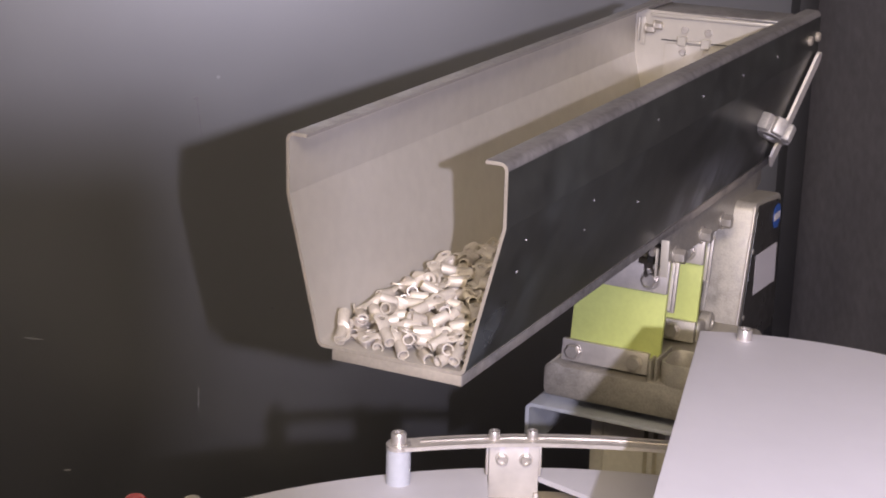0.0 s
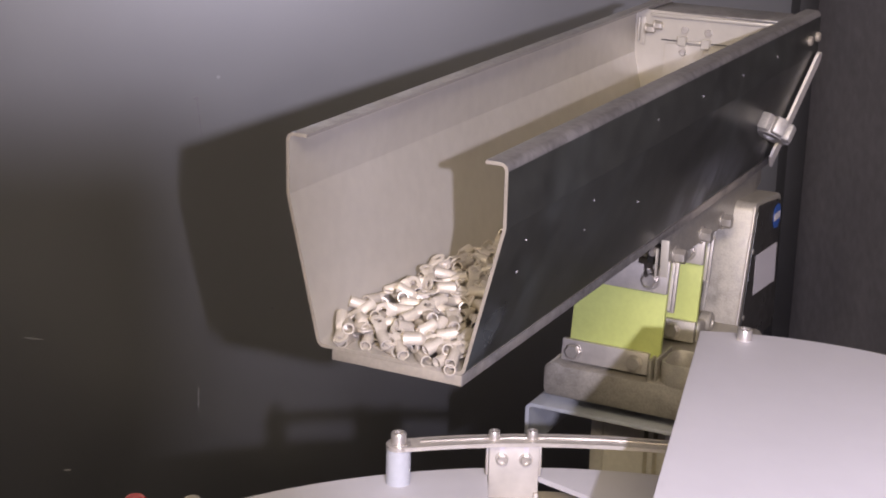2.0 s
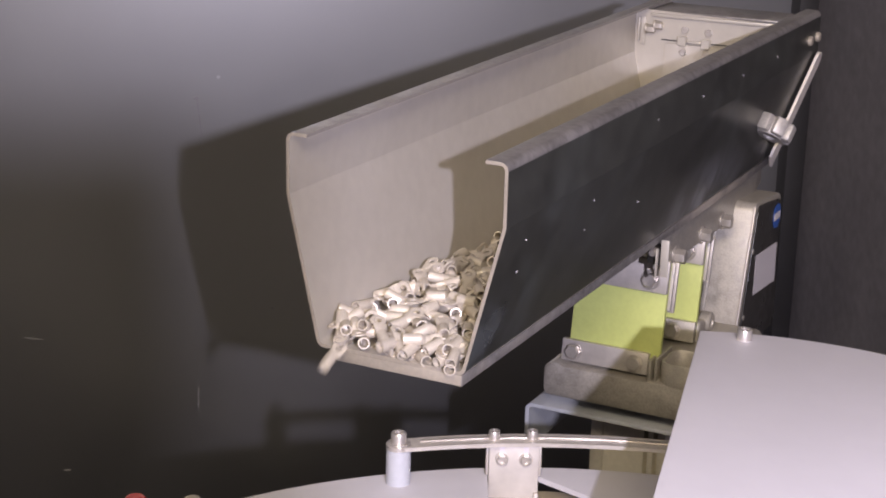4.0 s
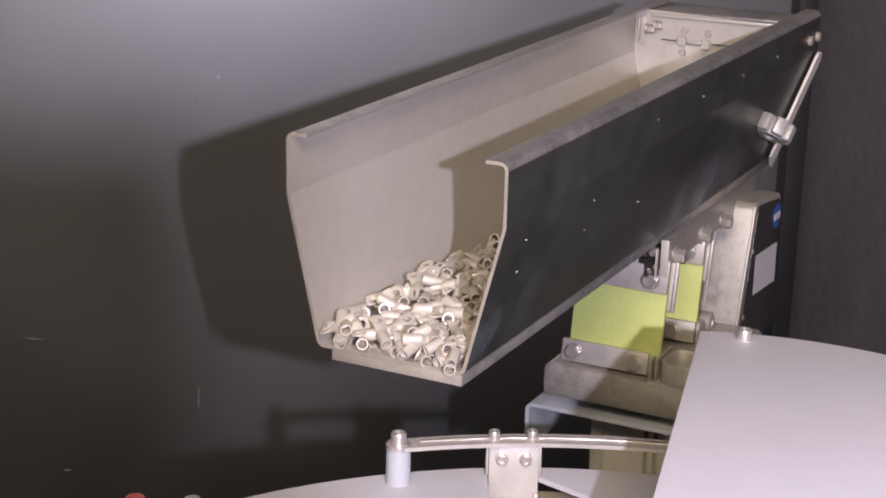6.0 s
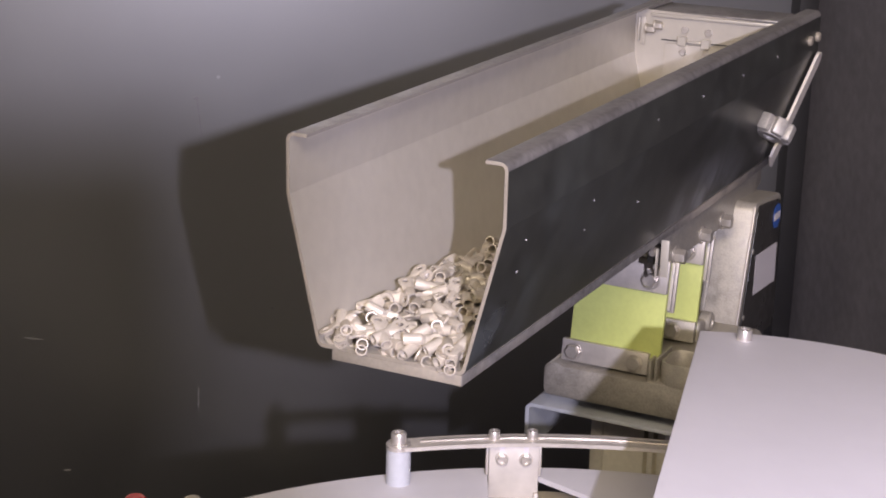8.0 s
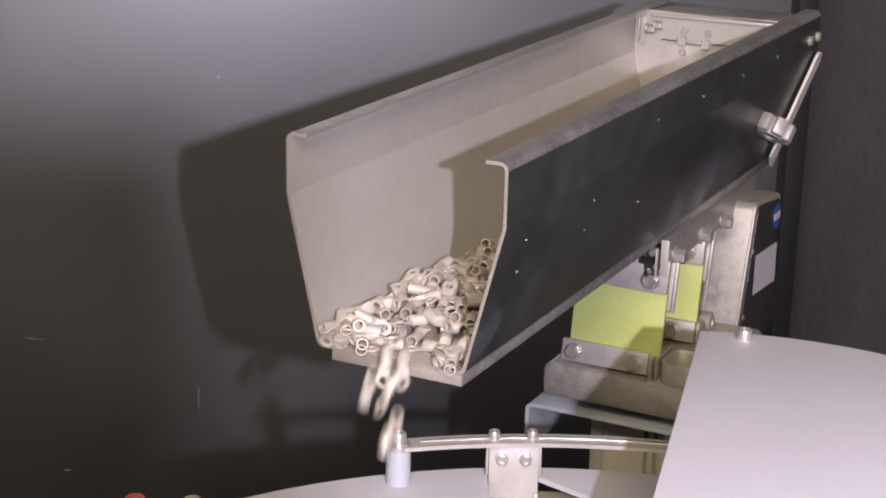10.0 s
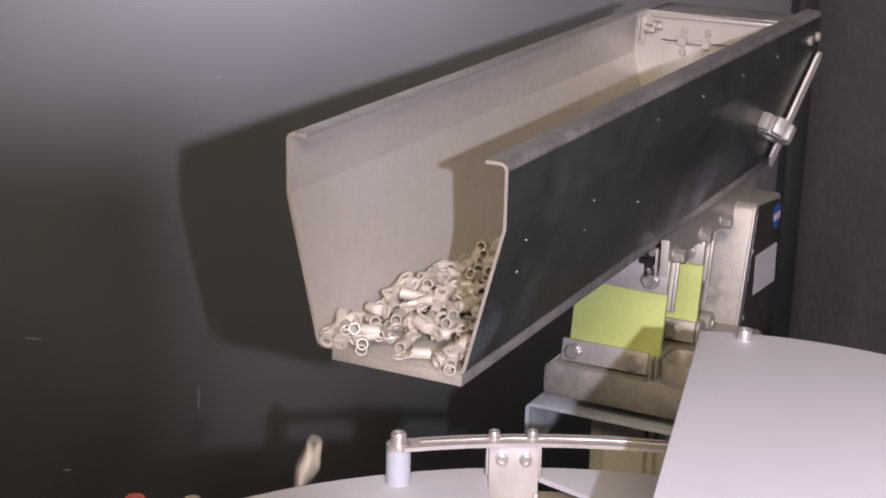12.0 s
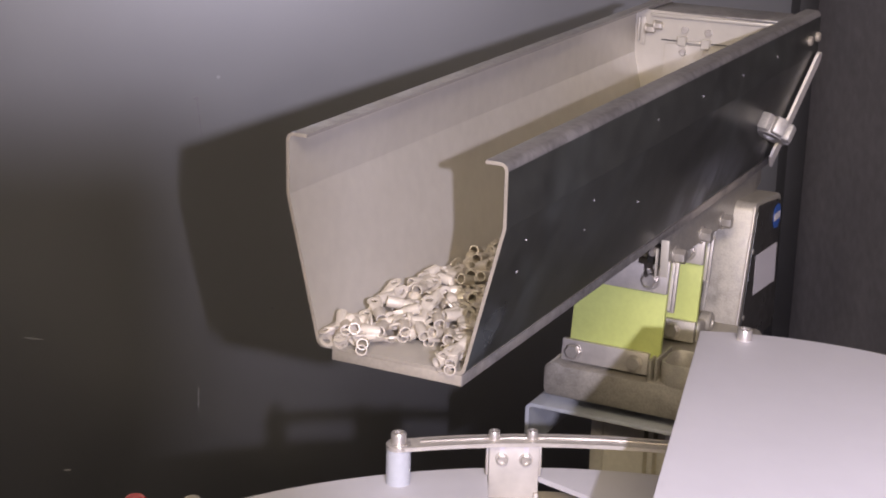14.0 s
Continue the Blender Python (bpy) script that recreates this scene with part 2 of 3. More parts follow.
def ring_sector(cx, cy, r0, r1, a0, a1, z0, z1, n=64, bm=None):
    """A flat curved bar between two radii and two angles (degrees), or a whole ring."""
    bm = bm or bmesh.new()
    whole = abs(a1 - a0) >= 359.9
    k = n if whole else n + 1
    cols = []
    for i in range(k):
        a = radians(a0 + (a1 - a0) * i / n)
        cols.append([bm.verts.new((cx + r * math.cos(a), cy + r * math.sin(a), z)) for r, z in ((r0, z0), (r1, z0), (r1, z1), (r0, z1))])
    for i in range(n):
        p, q = cols[i], cols[(i + 1) % k]
        for j in range(4):
            bm.faces.new((p[j], p[(j + 1) % 4], q[(j + 1) % 4], q[j]))
    if not whole:
        bm.faces.new(cols[0])
        bm.faces.new(cols[-1][::-1])
    return bm


# ---- the setting ----
FLOOR_Z, CEIL_Z = -1.10, 1.60
tagged(part("floor", box(-3, 3, -3.5, 3, FLOOR_Z - 0.1, FLOOR_Z), M_FLOOR), "worn grey workshop floor", "floor", kind="structure")
tagged(part("ceiling", box(-3, 3, -3.5, 3, CEIL_Z, CEIL_Z + 0.1), M_CEIL), "plain white ceiling", "ceiling", kind="structure")
for nm, b in (("wall_west", (-3.1, -3, -3.5, 3)), ("wall_east", (3, 3.1, -3.5, 3)), ("wall_south", (-3.1, 3.1, -3.6, -3.5)), ("wall_north", (-3.1, 3.1, 3, 3.1))):
    tagged(part(nm, box(*b, FLOOR_Z - 0.1, CEIL_Z + 0.1), M_WALL), "plain painted workshop wall", "wall", kind="structure")

# black enclosure: a glossy sheet that faces the camera and a duller one at its end
AZ = radians(35.5)
P_N = Vector((math.sin(AZ), -math.cos(AZ), 0))          # normal of the glossy sheet
P_T = Vector((math.cos(AZ), math.sin(AZ), 0))           # along it
P_M = Matrix(((P_T.x, -P_N.x, 0, 0), (P_T.y, -P_N.y, 0, 0), (0, 0, 1, 0), (0, 0, 0, 1))) @ Matrix.Translation((0, 1.195, 0))
CORNER_U = 0.6616
tagged(part("panel_wall_1", box(-1.9, CORNER_U, 0, 0.01, -1.09, 1.0, m=P_M), M_PANEL), "glossy black enclosure panel with dust marks", "panel", kind="structure")
tagged(part("panel_wall_2", box(CORNER_U + 0.026, CORNER_U + 0.036, -1.6, -0.02, -1.09, 1.0, m=P_M), M_DARK), "matt black enclosure panel", "panel", kind="structure")
tagged(part("corner_post", box(CORNER_U, CORNER_U + 0.0255, -0.03, 0.02, -1.09, 1.0, 0.002, m=P_M), M_POST), "black corner post of the enclosure", "post", kind="structure")

M_MARK = mat("dried_dust", (0.30, 0.29, 0.31), 0.5, vary=0.3, scale=200)
panel = bpy.data.objects["panel_wall_1"]
for u, z, w, h, lean in ((-0.0979, -0.1006, 0.0055, 0.003, 0), (-0.0945, -0.124, 0.0014, 0.044, -6), (-0.1028, -0.4997, 0.0014, 0.026, 2), (-0.3082, -0.4108, 0.024, 0.0018, 10),
                         (-0.0236, -0.4352, 0.004, 0.0028, 0), (-0.0057, -0.3773, 0.0034, 0.0026, 20), (-0.2737, -0.5944, 0.008, 0.0022, 0)):
    part("dust_mark", box(-w / 2, w / 2, -0.0004, -0.0001, -h / 2, h / 2, m=P_M @ Matrix.Translation((u, 0, z)) @ pose(0, 0, 0, 0, lean)), M_MARK, panel)

# machine table under it all
TABLE_Z = -0.66
tbl = thing("machine_table", "dark steel machine table", "table", (0, 0, FLOOR_Z))
part("tabletop", box(-0.55, 0.75, -0.65, 0.75, TABLE_Z - 0.03 - FLOOR_Z, TABLE_Z - FLOOR_Z, 0.003), M_BLACK, tbl)
for x in (-0.5, 0.7):
    for y in (-0.6, 0.7):
        part("leg", box(x - 0.025, x + 0.025, y - 0.025, y + 0.025, 0, TABLE_Z - 0.03 - FLOOR_Z, 0.002), M_BLACK, tbl)

# ---- feeder trough ----
W, H1, H2, LEN, BACK = 0.065, 0.1216, 0.0873, 0.6115, 0.5256
XB, ZB, LIP = 0.0437, 0.0040, 0.0127
T = 0.0019
trough = thing("feeder_trough", "long folded steel feeder trough, dark outside and matt grey inside", "trough")
line = fillet([(-W + LIP, H1), (-W, H1), (-W, H2), (-XB - 0.0015, ZB), (XB, ZB), (W, H2), (W, H1), (W - LIP, H1)], [0.0045, 0.004, 0.005, 0.005, 0.004, 0.0045])
cb = sheet(line, T, 0, LEN)
for v in cb.verts:      # the far end of one lip stands a little proud
    if v.co.x < -0.05 and v.co.z > 0.1:
        v.co.z += 0.0045 * v.co.y / LEN
cb.normal_update()
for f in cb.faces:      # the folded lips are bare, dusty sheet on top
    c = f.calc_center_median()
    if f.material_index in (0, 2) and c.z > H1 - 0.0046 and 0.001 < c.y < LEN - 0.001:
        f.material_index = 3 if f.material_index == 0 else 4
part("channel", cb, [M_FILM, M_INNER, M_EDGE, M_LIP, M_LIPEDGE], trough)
bar = box(-0.0365, 0.0428, 0.0, 0.60, -0.0022, ZB - 0.0001, 0.0006)
bar.normal_update()
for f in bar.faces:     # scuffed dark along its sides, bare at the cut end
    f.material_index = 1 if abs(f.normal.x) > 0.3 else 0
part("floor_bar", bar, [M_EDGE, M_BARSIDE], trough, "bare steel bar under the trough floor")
bp = bmesh.new()
xk = W - T + 0.0004
xb2 = XB - T + 0.001
prism([(-xk, H1 + 0.0012), (-xk, H2), (-xb2, ZB + T), (xb2, ZB + T), (xk, H2), (xk, H1 - 0.0022)], BACK, BACK + 0.002, bm=bp)
back = part("back_plate", bp, M_INNER, trough, "grey steel end plate with a split")

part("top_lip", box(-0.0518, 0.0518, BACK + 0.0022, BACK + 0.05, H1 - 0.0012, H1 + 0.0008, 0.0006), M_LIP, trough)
for y, z in ((0.222, 0.1026), (0.3103, 0.1019), (0.4875, 0.1018), (0.4006, 0.1015), (0.1297, 0.0718), (0.1289, 0.0537), (0.034, 0.0726), (0.0336, 0.0545), (0.2216, 0.0489)):
    x = W if z > H2 else W - (H2 - z) * (W - XB) / (H2 - ZB)
    db = bmesh.new()
    bmesh.ops.create_icosphere(db, subdivisions=1, radius=0.0006, matrix=Matrix.Translation((x + 0.0002, y, z)) @ Matrix.Diagonal((0.6, 1, 1, 1)))
    part("dust_speck", db, M_WHITE, trough)
# end plate furniture: split line, two clips with screws, a bolted side bracket
part("split_line", box(-0.041, 0.030, BACK - 0.0006, BACK + 0.0004, 0.0990, 0.0999), M_BLACK, back)
for x, dz in ((-0.0226, 0.0006), (-0.0030, -0.0004)):
    clip = part("clip", box(x - 0.0036, x + 0.0036, BACK - 0.0050, BACK - 0.0003, 0.0958 + dz, 0.1035 + dz, 0.0005, 1), M_INNER, back)
    for z in (0.1082, 0.0908):
        part("screw", lathe([(0, 0), (0.0031, 0), (0.0031, 0.0009), (0.0026, 0.0014), (0, 0.0014)], 18, None, pose(x + 0.001, BACK - (0.0002 if z > 0.1 else 0.0029), z + dz, 90)), M_STEEL, clip)
part("clip_bar", box(-0.0185, -0.0070, BACK - 0.004, BACK - 0.0005, 0.0990, 0.1008, 0.0004), M_INNER, back)
part("top_fold", box(-0.0500, 0.0515, BACK - 0.0030, BACK - 0.0003, H1 - 0.0040, H1 - 0.0010, 0.0008), M_INNER, back)
part("flap", box(-0.0368, 0.0500, BACK - 0.0030, BACK - 0.0003, 0.030, 0.0975, 0.0004), M_INNER, back, "lower flap of the end plate")
brk = part("side_bracket", box(-0.0600, -0.0585, BACK - 0.0045, BACK - 0.0005, 0.097, 0.1165, 0.0005), M_INNER, trough)
part("bracket_lip", box(-0.0584, -0.0545, BACK - 0.0022, BACK - 0.0004, 0.094, 0.1165, 0.0005), M_INNER, trough)
for x, y, z, h in ((-0.0530, BACK - 0.0040, 0.1078, 0.0065), (-0.0458, BACK - 0.0040, 0.1112, 0.0050)):
    part("nut", hex_head(0.0060, h, pose(x, y, z, 0, 90, 0), 0.0042), M_BOLT, brk)
for y in (0.5795, 0.6035):
    part("bolt", lathe([(0, 0), (0.0042, 0), (0.0042, 0.0016), (0.0032, 0.0030), (0, 0.0034)], 20, None, pose(W, y, 0.1010, 0, 90, 0)), M_EDGE, trough)
# slanting strap with a clamping knob on the outer side
a, b = Vector((0.0665, 0.6029, 0.0803)), Vector((0.0475, 0.556, 0.0022))
ax = (b - a).normalized()
side = Vector((0.97, 0, -0.24)).cross(ax).normalized()
up = ax.cross(side).normalized()
sm = Matrix(((side.x, ax.x, up.x, a.x), (side.y, ax.y, up.y, a.y), (side.z, ax.z, up.z, a.z), (0, 0, 0, 1)))
ln = (b - a).length
out = [(0.0090 * math.cos(radians(t)), 0.0090 * math.sin(radians(t))) for t in range(180, 361, 20)] + [(0.0090, ln), (-0.0090, ln - 0.003)]
part("strap", prism(out, -0.001, 0.0012, "z", m=sm), M_STRAP, trough, "bright slanting steel strap")
km = Matrix.Translation((0.0640, 0.4960, 0.0445)) @ ax.to_track_quat("Z", "X").to_matrix().to_4x4()
kb = bmesh.new()
lathe([(0, -0.007), (0.0105, -0.007), (0.0115, -0.005), (0.0115, 0.005), (0.0105, 0.0072), (0.0052, 0.0072), (0.0046, 0.0058), (0, 0.0058)], 28, kb, km)
knob = part("knob", kb, M_KNOB, trough, "lobed steel clamping knob")
for k in range(7):
    part("knob_lobe", box(-0.0048, 0.0048, 0.0060, 0.0165, -0.0072, 0.0066, 0.0018, m=km @ pose(0, 0, 0, 0, 0, 360 / 7 * k + 10)), M_KNOB, knob)

# ---- vibrating drive under the trough ----
drive = thing("vibratory_drive", "cast metal vibrating drive with yellow fibre leaf springs", "vibratory drive", (0, 0.33, -0.150))
DZ = Matrix.Translation((0, -0.33, 0.150))


def dpart(name, bm, material, parent=None, label=""):
    """A part of the drive, given in world coordinates."""
    bm.transform(DZ)
    return part(name, bm, material, parent or drive, label)


base = bmesh.new()
prism([(-0.045, -0.1390), (0.072, -0.1390), (0.074, -0.135), (0.074, -0.116), (0.071, -0.113), (0.052, -0.113), (0.048, -0.113), (0.034, -0.113), (0.030, -0.114), (-0.033, -0.114), (-0.037, -0.112), (-0.042, -0.112), (-0.048, -0.117), (-0.048, -0.135)], 0.327, 0.480, bm=base, bevel=0.0025)
dbase = dpart("base_casting", base, M_CAST, label="rough grey cast base")
for x in (-0.030, 0.040):
    for y in (0.372, 0.455):
        dpart("foot", box(x - 0.009, x + 0.009, y - 0.012, y + 0.012, -0.1501, -0.1385, 0.001), M_CAST, dbase)
def pocket(x0, x1, y0, y1, top, deep, rad, wall):
    """A cast cup with rounded corners and a sunk floor."""
    bm = bmesh.new()
    def ring(inset, z):
        r = max(rad - inset, 0.0008)
        pts = []
        for cx, cy, a in ((x1 - inset - r, y1 - inset - r, 0), (x0 + inset + r, y1 - inset - r, 90), (x0 + inset + r, y0 + inset + r, 180), (x1 - inset - r, y0 + inset + r, 270)):
            pts += [bm.verts.new((cx + r * math.cos(radians(a + t)), cy + r * math.sin(radians(a + t)), z)) for t in range(0, 91, 18)]
        return pts
    rings = [ring(0, top - deep - 0.004), ring(0, top - 0.0012), ring(0.0008, top), ring(wall - 0.0008, top), ring(wall, top - 0.0012), ring(wall + 0.001, top - deep + 0.002), ring(wall + 0.003, top - deep)]
    for p, q in zip(rings, rings[1:]):
        for k in range(len(p)):
            bm.faces.new((p[k], p[(k + 1) % len(p)], q[(k + 1) % len(p)], q[k]))
    bm.faces.new(rings[-1])
    return bm


dpart("base_pocket", pocket(0.0400, 0.0735, 0.3275, 0.3640, -0.0975, 0.0155, 0.010, 0.0026), M_CAST, dbase)
dpart("base_web", box(0.0318, 0.0345, 0.3290, 0.3500, -0.1150, -0.0975, 0.0008), M_CAST, dbase)
dpart("base_web", box(0.0366, 0.0386, 0.3300, 0.3640, -0.1150, -0.0960, 0.0008), M_CAST, dbase)

LEAN = 9.5


def spring_pack(y, front):
    """One inclined leaf spring with its clamps at foot and head."""
    m = Matrix.Translation((0, y, -0.096)) @ pose(0, 0, 0, -LEAN)
    sp = dpart("leaf_spring", box(-0.0335, 0.0365, -0.0022, 0.0022, -0.012, 0.066, 0.0004, m=m), M_SPRING, label="yellow fibre leaf spring")
    foot = dpart("spring_clamp", box(-0.0370, 0.0300 if front else 0.0375, -0.0080, -0.0024, -0.0165, -0.0005, 0.0008, m=m), M_BRUSH if front else M_CAST)
    head = dpart("spring_clamp", box(-0.0375, 0.0375, -0.0072, -0.0024, 0.044, 0.068, 0.0008, m=m), M_BRUSH)
    for x in (-0.0275, 0.0205):
        dpart("bolt", hex_head(0.0095, 0.0042, m @ pose(x, -0.0080, -0.009, 90), 0.0064), M_BOLT, foot)
        dpart("bolt", hex_head(0.0095, 0.0042, m @ pose(x + 0.004, -0.0072, 0.053, 90), 0.0072), M_BOLT, head)
    for k, (y0, y1, z0) in enumerate(((0.0028, 0.0058, 0.031), (0.0082, 0.0112, 0.029))):
        dpart("clamp_strip", box(0.0345, 0.0385 + 0.001 * k, y0, y1, z0, 0.066, 0.0005, m=m), M_BRUSH, head)
    dpart("seat_block", box(-0.037, 0.0385, 0.0024, 0.020, -0.0185, -0.0010, 0.003, 3, m=m), M_CAST, dbase)


spring_pack(0.3435, True)
spring_pack(0.4255, False)

# top rail that carries the trough, with three bolts along its side
rail = bmesh.new()
prism([(0.318, -0.0026), (0.585, -0.0026), (0.585, -0.022), (0.530, -0.038), (0.500, -0.0365), (0.362, -0.0330), (0.330, -0.020), (0.318, -0.016)], -0.034, 0.034, "x", bm=rail, bevel=0.0015)
top_rail = dpart("top_rail", rail, M_CAST, label="cast rail that carries the trough")
for y, z in ((0.3690, -0.0290), (0.4300, -0.0288), (0.4805, -0.0300)):
    dpart("bolt", hex_head(0.0095, 0.0070, pose(0.034, y, z, 0, 90, 0), 0.0070), M_BOLT, top_rail)
# clamp clip that grips the trough's lower edge
hook = bmesh.new()
box(0.0444, 0.0502, 0.3045, 0.3062, -0.0255, 0.0008, 0.0005, bm=hook)
box(0.0345, 0.0443, 0.3190, 0.3215, -0.0255, -0.0050, 0.0006, bm=hook)
box(0.0438, 0.0450, 0.2955, 0.2990, -0.0240, -0.0035, 0.0005, bm=hook)
hk = dpart("edge_clamp", hook, M_INNER, label="small steel clip gripping the trough edge")
dpart("clamp_screw", hex_head(0.0050, 0.004, pose(0.0395, 0.3060, -0.0085, 90), 0.0032), M_BOLT, hk)
# black block stands in for the shade in the gap behind the clip
dpart("gap_shade_block", box(0.0345, 0.0437, 0.3060, 0.3180, -0.0180, -0.0060, 0.0005), M_BLACK, hk)

# magnet housing at the rear: leaning cast block with a black lacquered side
def side_outline(inset):
    """The housing seen from the side (y, z): it leans back and its top corners are rounded."""
    c = [(0.480 + inset, -0.145), (0.5135 + inset, -0.0215 - inset * 0.6), (0.590 - inset, -0.0285 - inset), (0.596 - inset, -0.1450)]
    return [tuple(p) for p in fillet(c, [0.009, 0.011], 6)]


hs = dpart("housing", prism(side_outline(0.0), -0.045, 0.0510, "x", bevel=0.0012), M_CAST, label="cast magnet housing")
dpart("front_rib", prism([(0.4795, -0.120), (0.5035, -0.030), (0.5060, -0.030), (0.4820, -0.120)], 0.0200, 0.0240, "x", bevel=0.0008), M_CAST, hs)
dpart("edge_rim", prism([(0.4815, -0.130), (0.5122, -0.0235), (0.5150, -0.0235), (0.4845, -0.130)], 0.0496, 0.0514, "x", bevel=0.0006), M_BRUSH, hs, "bright rim along the front edge")
dpart("pivot_boss", lathe([(0, -0.004), (0.0085, -0.004), (0.0085, 0.003), (0.007, 0.0045), (0.004, 0.0045), (0.0035, 0.003), (0, 0.003)], 24, None, pose(0.0360, 0.4520, -0.1050, 0, 90, 0)), M_CAST, hs)
cov = dpart("side_cover", prism(side_outline(0.0042), 0.0511, 0.0526, "x", bevel=0.0005), M_BLACK, label="black lacquered side cover")
dpart("sticker", prism([(0.5190, -0.0660), (0.5805, -0.0698), (0.5825, -0.1045), (0.5190, -0.0995)], 0.0527, 0.0529, "x"), M_LABEL, cov, "blank pale rectangular sticker")
dpart("badge", lathe([(0, 0), (0.0105, 0), (0.0105, 0.0003), (0, 0.0003)], 28, None, pose(0.0527, 0.5735, -0.0455, 0, 90, 0)), M_BLUE, cov, "round blue badge")
dpart("badge_bar", box(0.05305, 0.0533, 0.5650, 0.5820, -0.0485, -0.0425), M_LABEL, cov)
for z in (-0.060, -0.112):
    dpart("cover_screw", lathe([(0, 0), (0.0022, 0), (0.0022, 0.0006), (0, 0.0010)], 14, None, pose(0.0527, 0.509 + (z + 0.06) * 0.25, z, 0, 90, 0)), M_BOLT, cov)

# folded plate under the drive and its upright
shelf = thing("support_shelf", "folded grey sheet metal shelf under the drive", "shelf bracket", (0, 0.4, -0.153))
fold = fillet([(-0.063, -0.036), (-0.063, 0.0028), (-0.050, 0.0028)], [0.006])
part("folded_flange", sheet(list(reversed(fold)), 0.003, -0.068, 0.06), [M_GREYPLATE, M_GREYPLATE, M_GREYPLATE], shelf)
part("top_plate", box(-0.0500, 0.072, -0.068, 0.06, -0.0002, 0.0028, 0.0004), M_GREYPLATE, shelf)
upr = thing("support_column", "square aluminium profile column with a slot", "column", (0, 0.40, TABLE_Z))
uh = -0.1542 - TABLE_Z
col = part("profile", prism([(-0.024, -0.03), (-0.0145, -0.03), (-0.0140, -0.027), (0.018, -0.027), (0.0182, -0.018), (0.0215, -0.018), (0.0217, -0.029), (0.026, -0.029), (0.0262, -0.020), (0.030, -0.020), (0.0302, -0.03), (0.036, -0.03), (0.036, 0.03), (-0.024, 0.03)], 0, uh, "z", bevel=0.0005), M_ALU, upr)
part("end_plate", box(-0.022, 0.018, -0.028, 0.028, uh, uh + 0.0008), M_BLACK, upr)

# ---- white turntable with its guard rail ----
DX, DY, DR, DTOP = 0.2112, -0.2247, 0.3046, -0.060
disc = thing("turntable", "round white plastic turntable on a drum", "turntable", (DX, DY, TABLE_Z))
dh = DTOP - TABLE_Z
pb = bmesh.new()
loop = [pb.verts.new((DR * math.cos(k * math.tau / 180), DR * math.sin(k * math.tau / 180), dh)) for k in range(180)]
hole = [pb.verts.new((x - DX, y - DY, dh)) for x, y in ((0.048, 0.0241), (0.0732, 0.0344), (0.1049, 0.0257), (0.1365, 0.0137), (0.16, -0.03), (0.10, -0.06), (0.0718, -0.0232))]
es = [pb.edges.new((c[k], c[(k + 1) % len(c)])) for c in (loop, hole) for k in range(len(c))]
bmesh.ops.triangle_fill(pb, use_beauty=True, edges=es, normal=(0, 0, 1))
ext = bmesh.ops.extrude_face_region(pb, geom=pb.faces[:])["geom"]
for v in ext:
    if isinstance(v, bmesh.types.BMVert):
        v.co.z -= 0.003
part("plate", pb, M_DISC, disc)
part("drum", lathe([(0, 0), (0.26, 0), (0.26, dh - 0.03), (0.299, dh - 0.028), (0.299, dh - 0.0115), (0, dh - 0.0115)], 64), M_TAN, disc)
part("hub", lathe([(0, dh - 0.0181), (0.05, dh - 0.0181), (0.05, dh - 0.0031), (0, dh - 0.0031)], 40), M_STEEL, disc)

guard = thing("guard_rail", "curved stainless guard rail on nylon posts", "guard rail", (0, 0, DTOP))
RX, RY, RR, RZ = 0.2324, -0.2548, 0.3310, 0.0200
part("rail", ring_sector(RX, RY, RR - 0.0075, RR + 0.0055, 90, 132.2, RZ, RZ + 0.0022, 60), M_BRUSH, guard)
part("groove", ring_sector(RX, RY, RR - 0.0008, RR + 0.0012, 92, 130, RZ + 0.00225, RZ + 0.0028, 60), M_STEEL, guard)
for ang, big in ((132.1, True), (91, True)):
    x, y = RX + (RR - 0.001) * math.cos(radians(ang)), RY + (RR - 0.001) * math.sin(radians(ang))
    post = part("post", lathe([(0, 0), (0.0066, 0), (0.0066, RZ - 0.0005), (0.0061, RZ - 0.0001), (0, RZ - 0.0001)], 28, None, Matrix.Translation((x, y, 0))), M_NYLON, guard, "milky nylon post")
    part("rail_end", lathe([(0, RZ + 0.0001), (0.0068, RZ + 0.0001), (0.0068, RZ + 0.0024), (0, RZ + 0.0024)], 28, None, Matrix.Translation((x, y, 0))), M_STEEL, post)
    part("screw", cap_screw(0.0085, 0.0056, Matrix.Translation((x, y, RZ + 0.0024)), 0.0058), M_STEEL, post)
for ang in (123.0, 119.4):
    x, y = RX + RR * math.cos(radians(ang)), RY + RR * math.sin(radians(ang))
    part("screw", cap_screw(0.0062, 0.0045, Matrix.Translation((x, y, RZ + 0.0022))), M_STEEL, guard)
# folded bracket hung on the rail
bx = Matrix.Translation((0.0629, 0.0258, 0)) @ pose(0, 0, 0, 0, 0, 27)
bk = bmesh.new()
box(-0.0135, 0.0135, -0.0010, 0.0010, -0.045, RZ + 0.0006, 0.0004, bm=bk, m=bx)
box(-0.0135, 0.0135, 0.0010, 0.0110, RZ - 0.0018, RZ - 0.0001, 0.0004, bm=bk, m=bx)
for sx in (-0.0150, 0.0136):
    box(sx, sx + 0.0014, 0.0011, 0.0095, 0.0008, RZ - 0.0020, 0.0003, bm=bk, m=bx)
box(0.0112, 0.0135, -0.0042, -0.0010, -0.045, -0.0075, 0.0004, bm=bk, m=bx)
bkt = part("bracket", bk, M_BRUSH, guard, "folded stainless bracket")
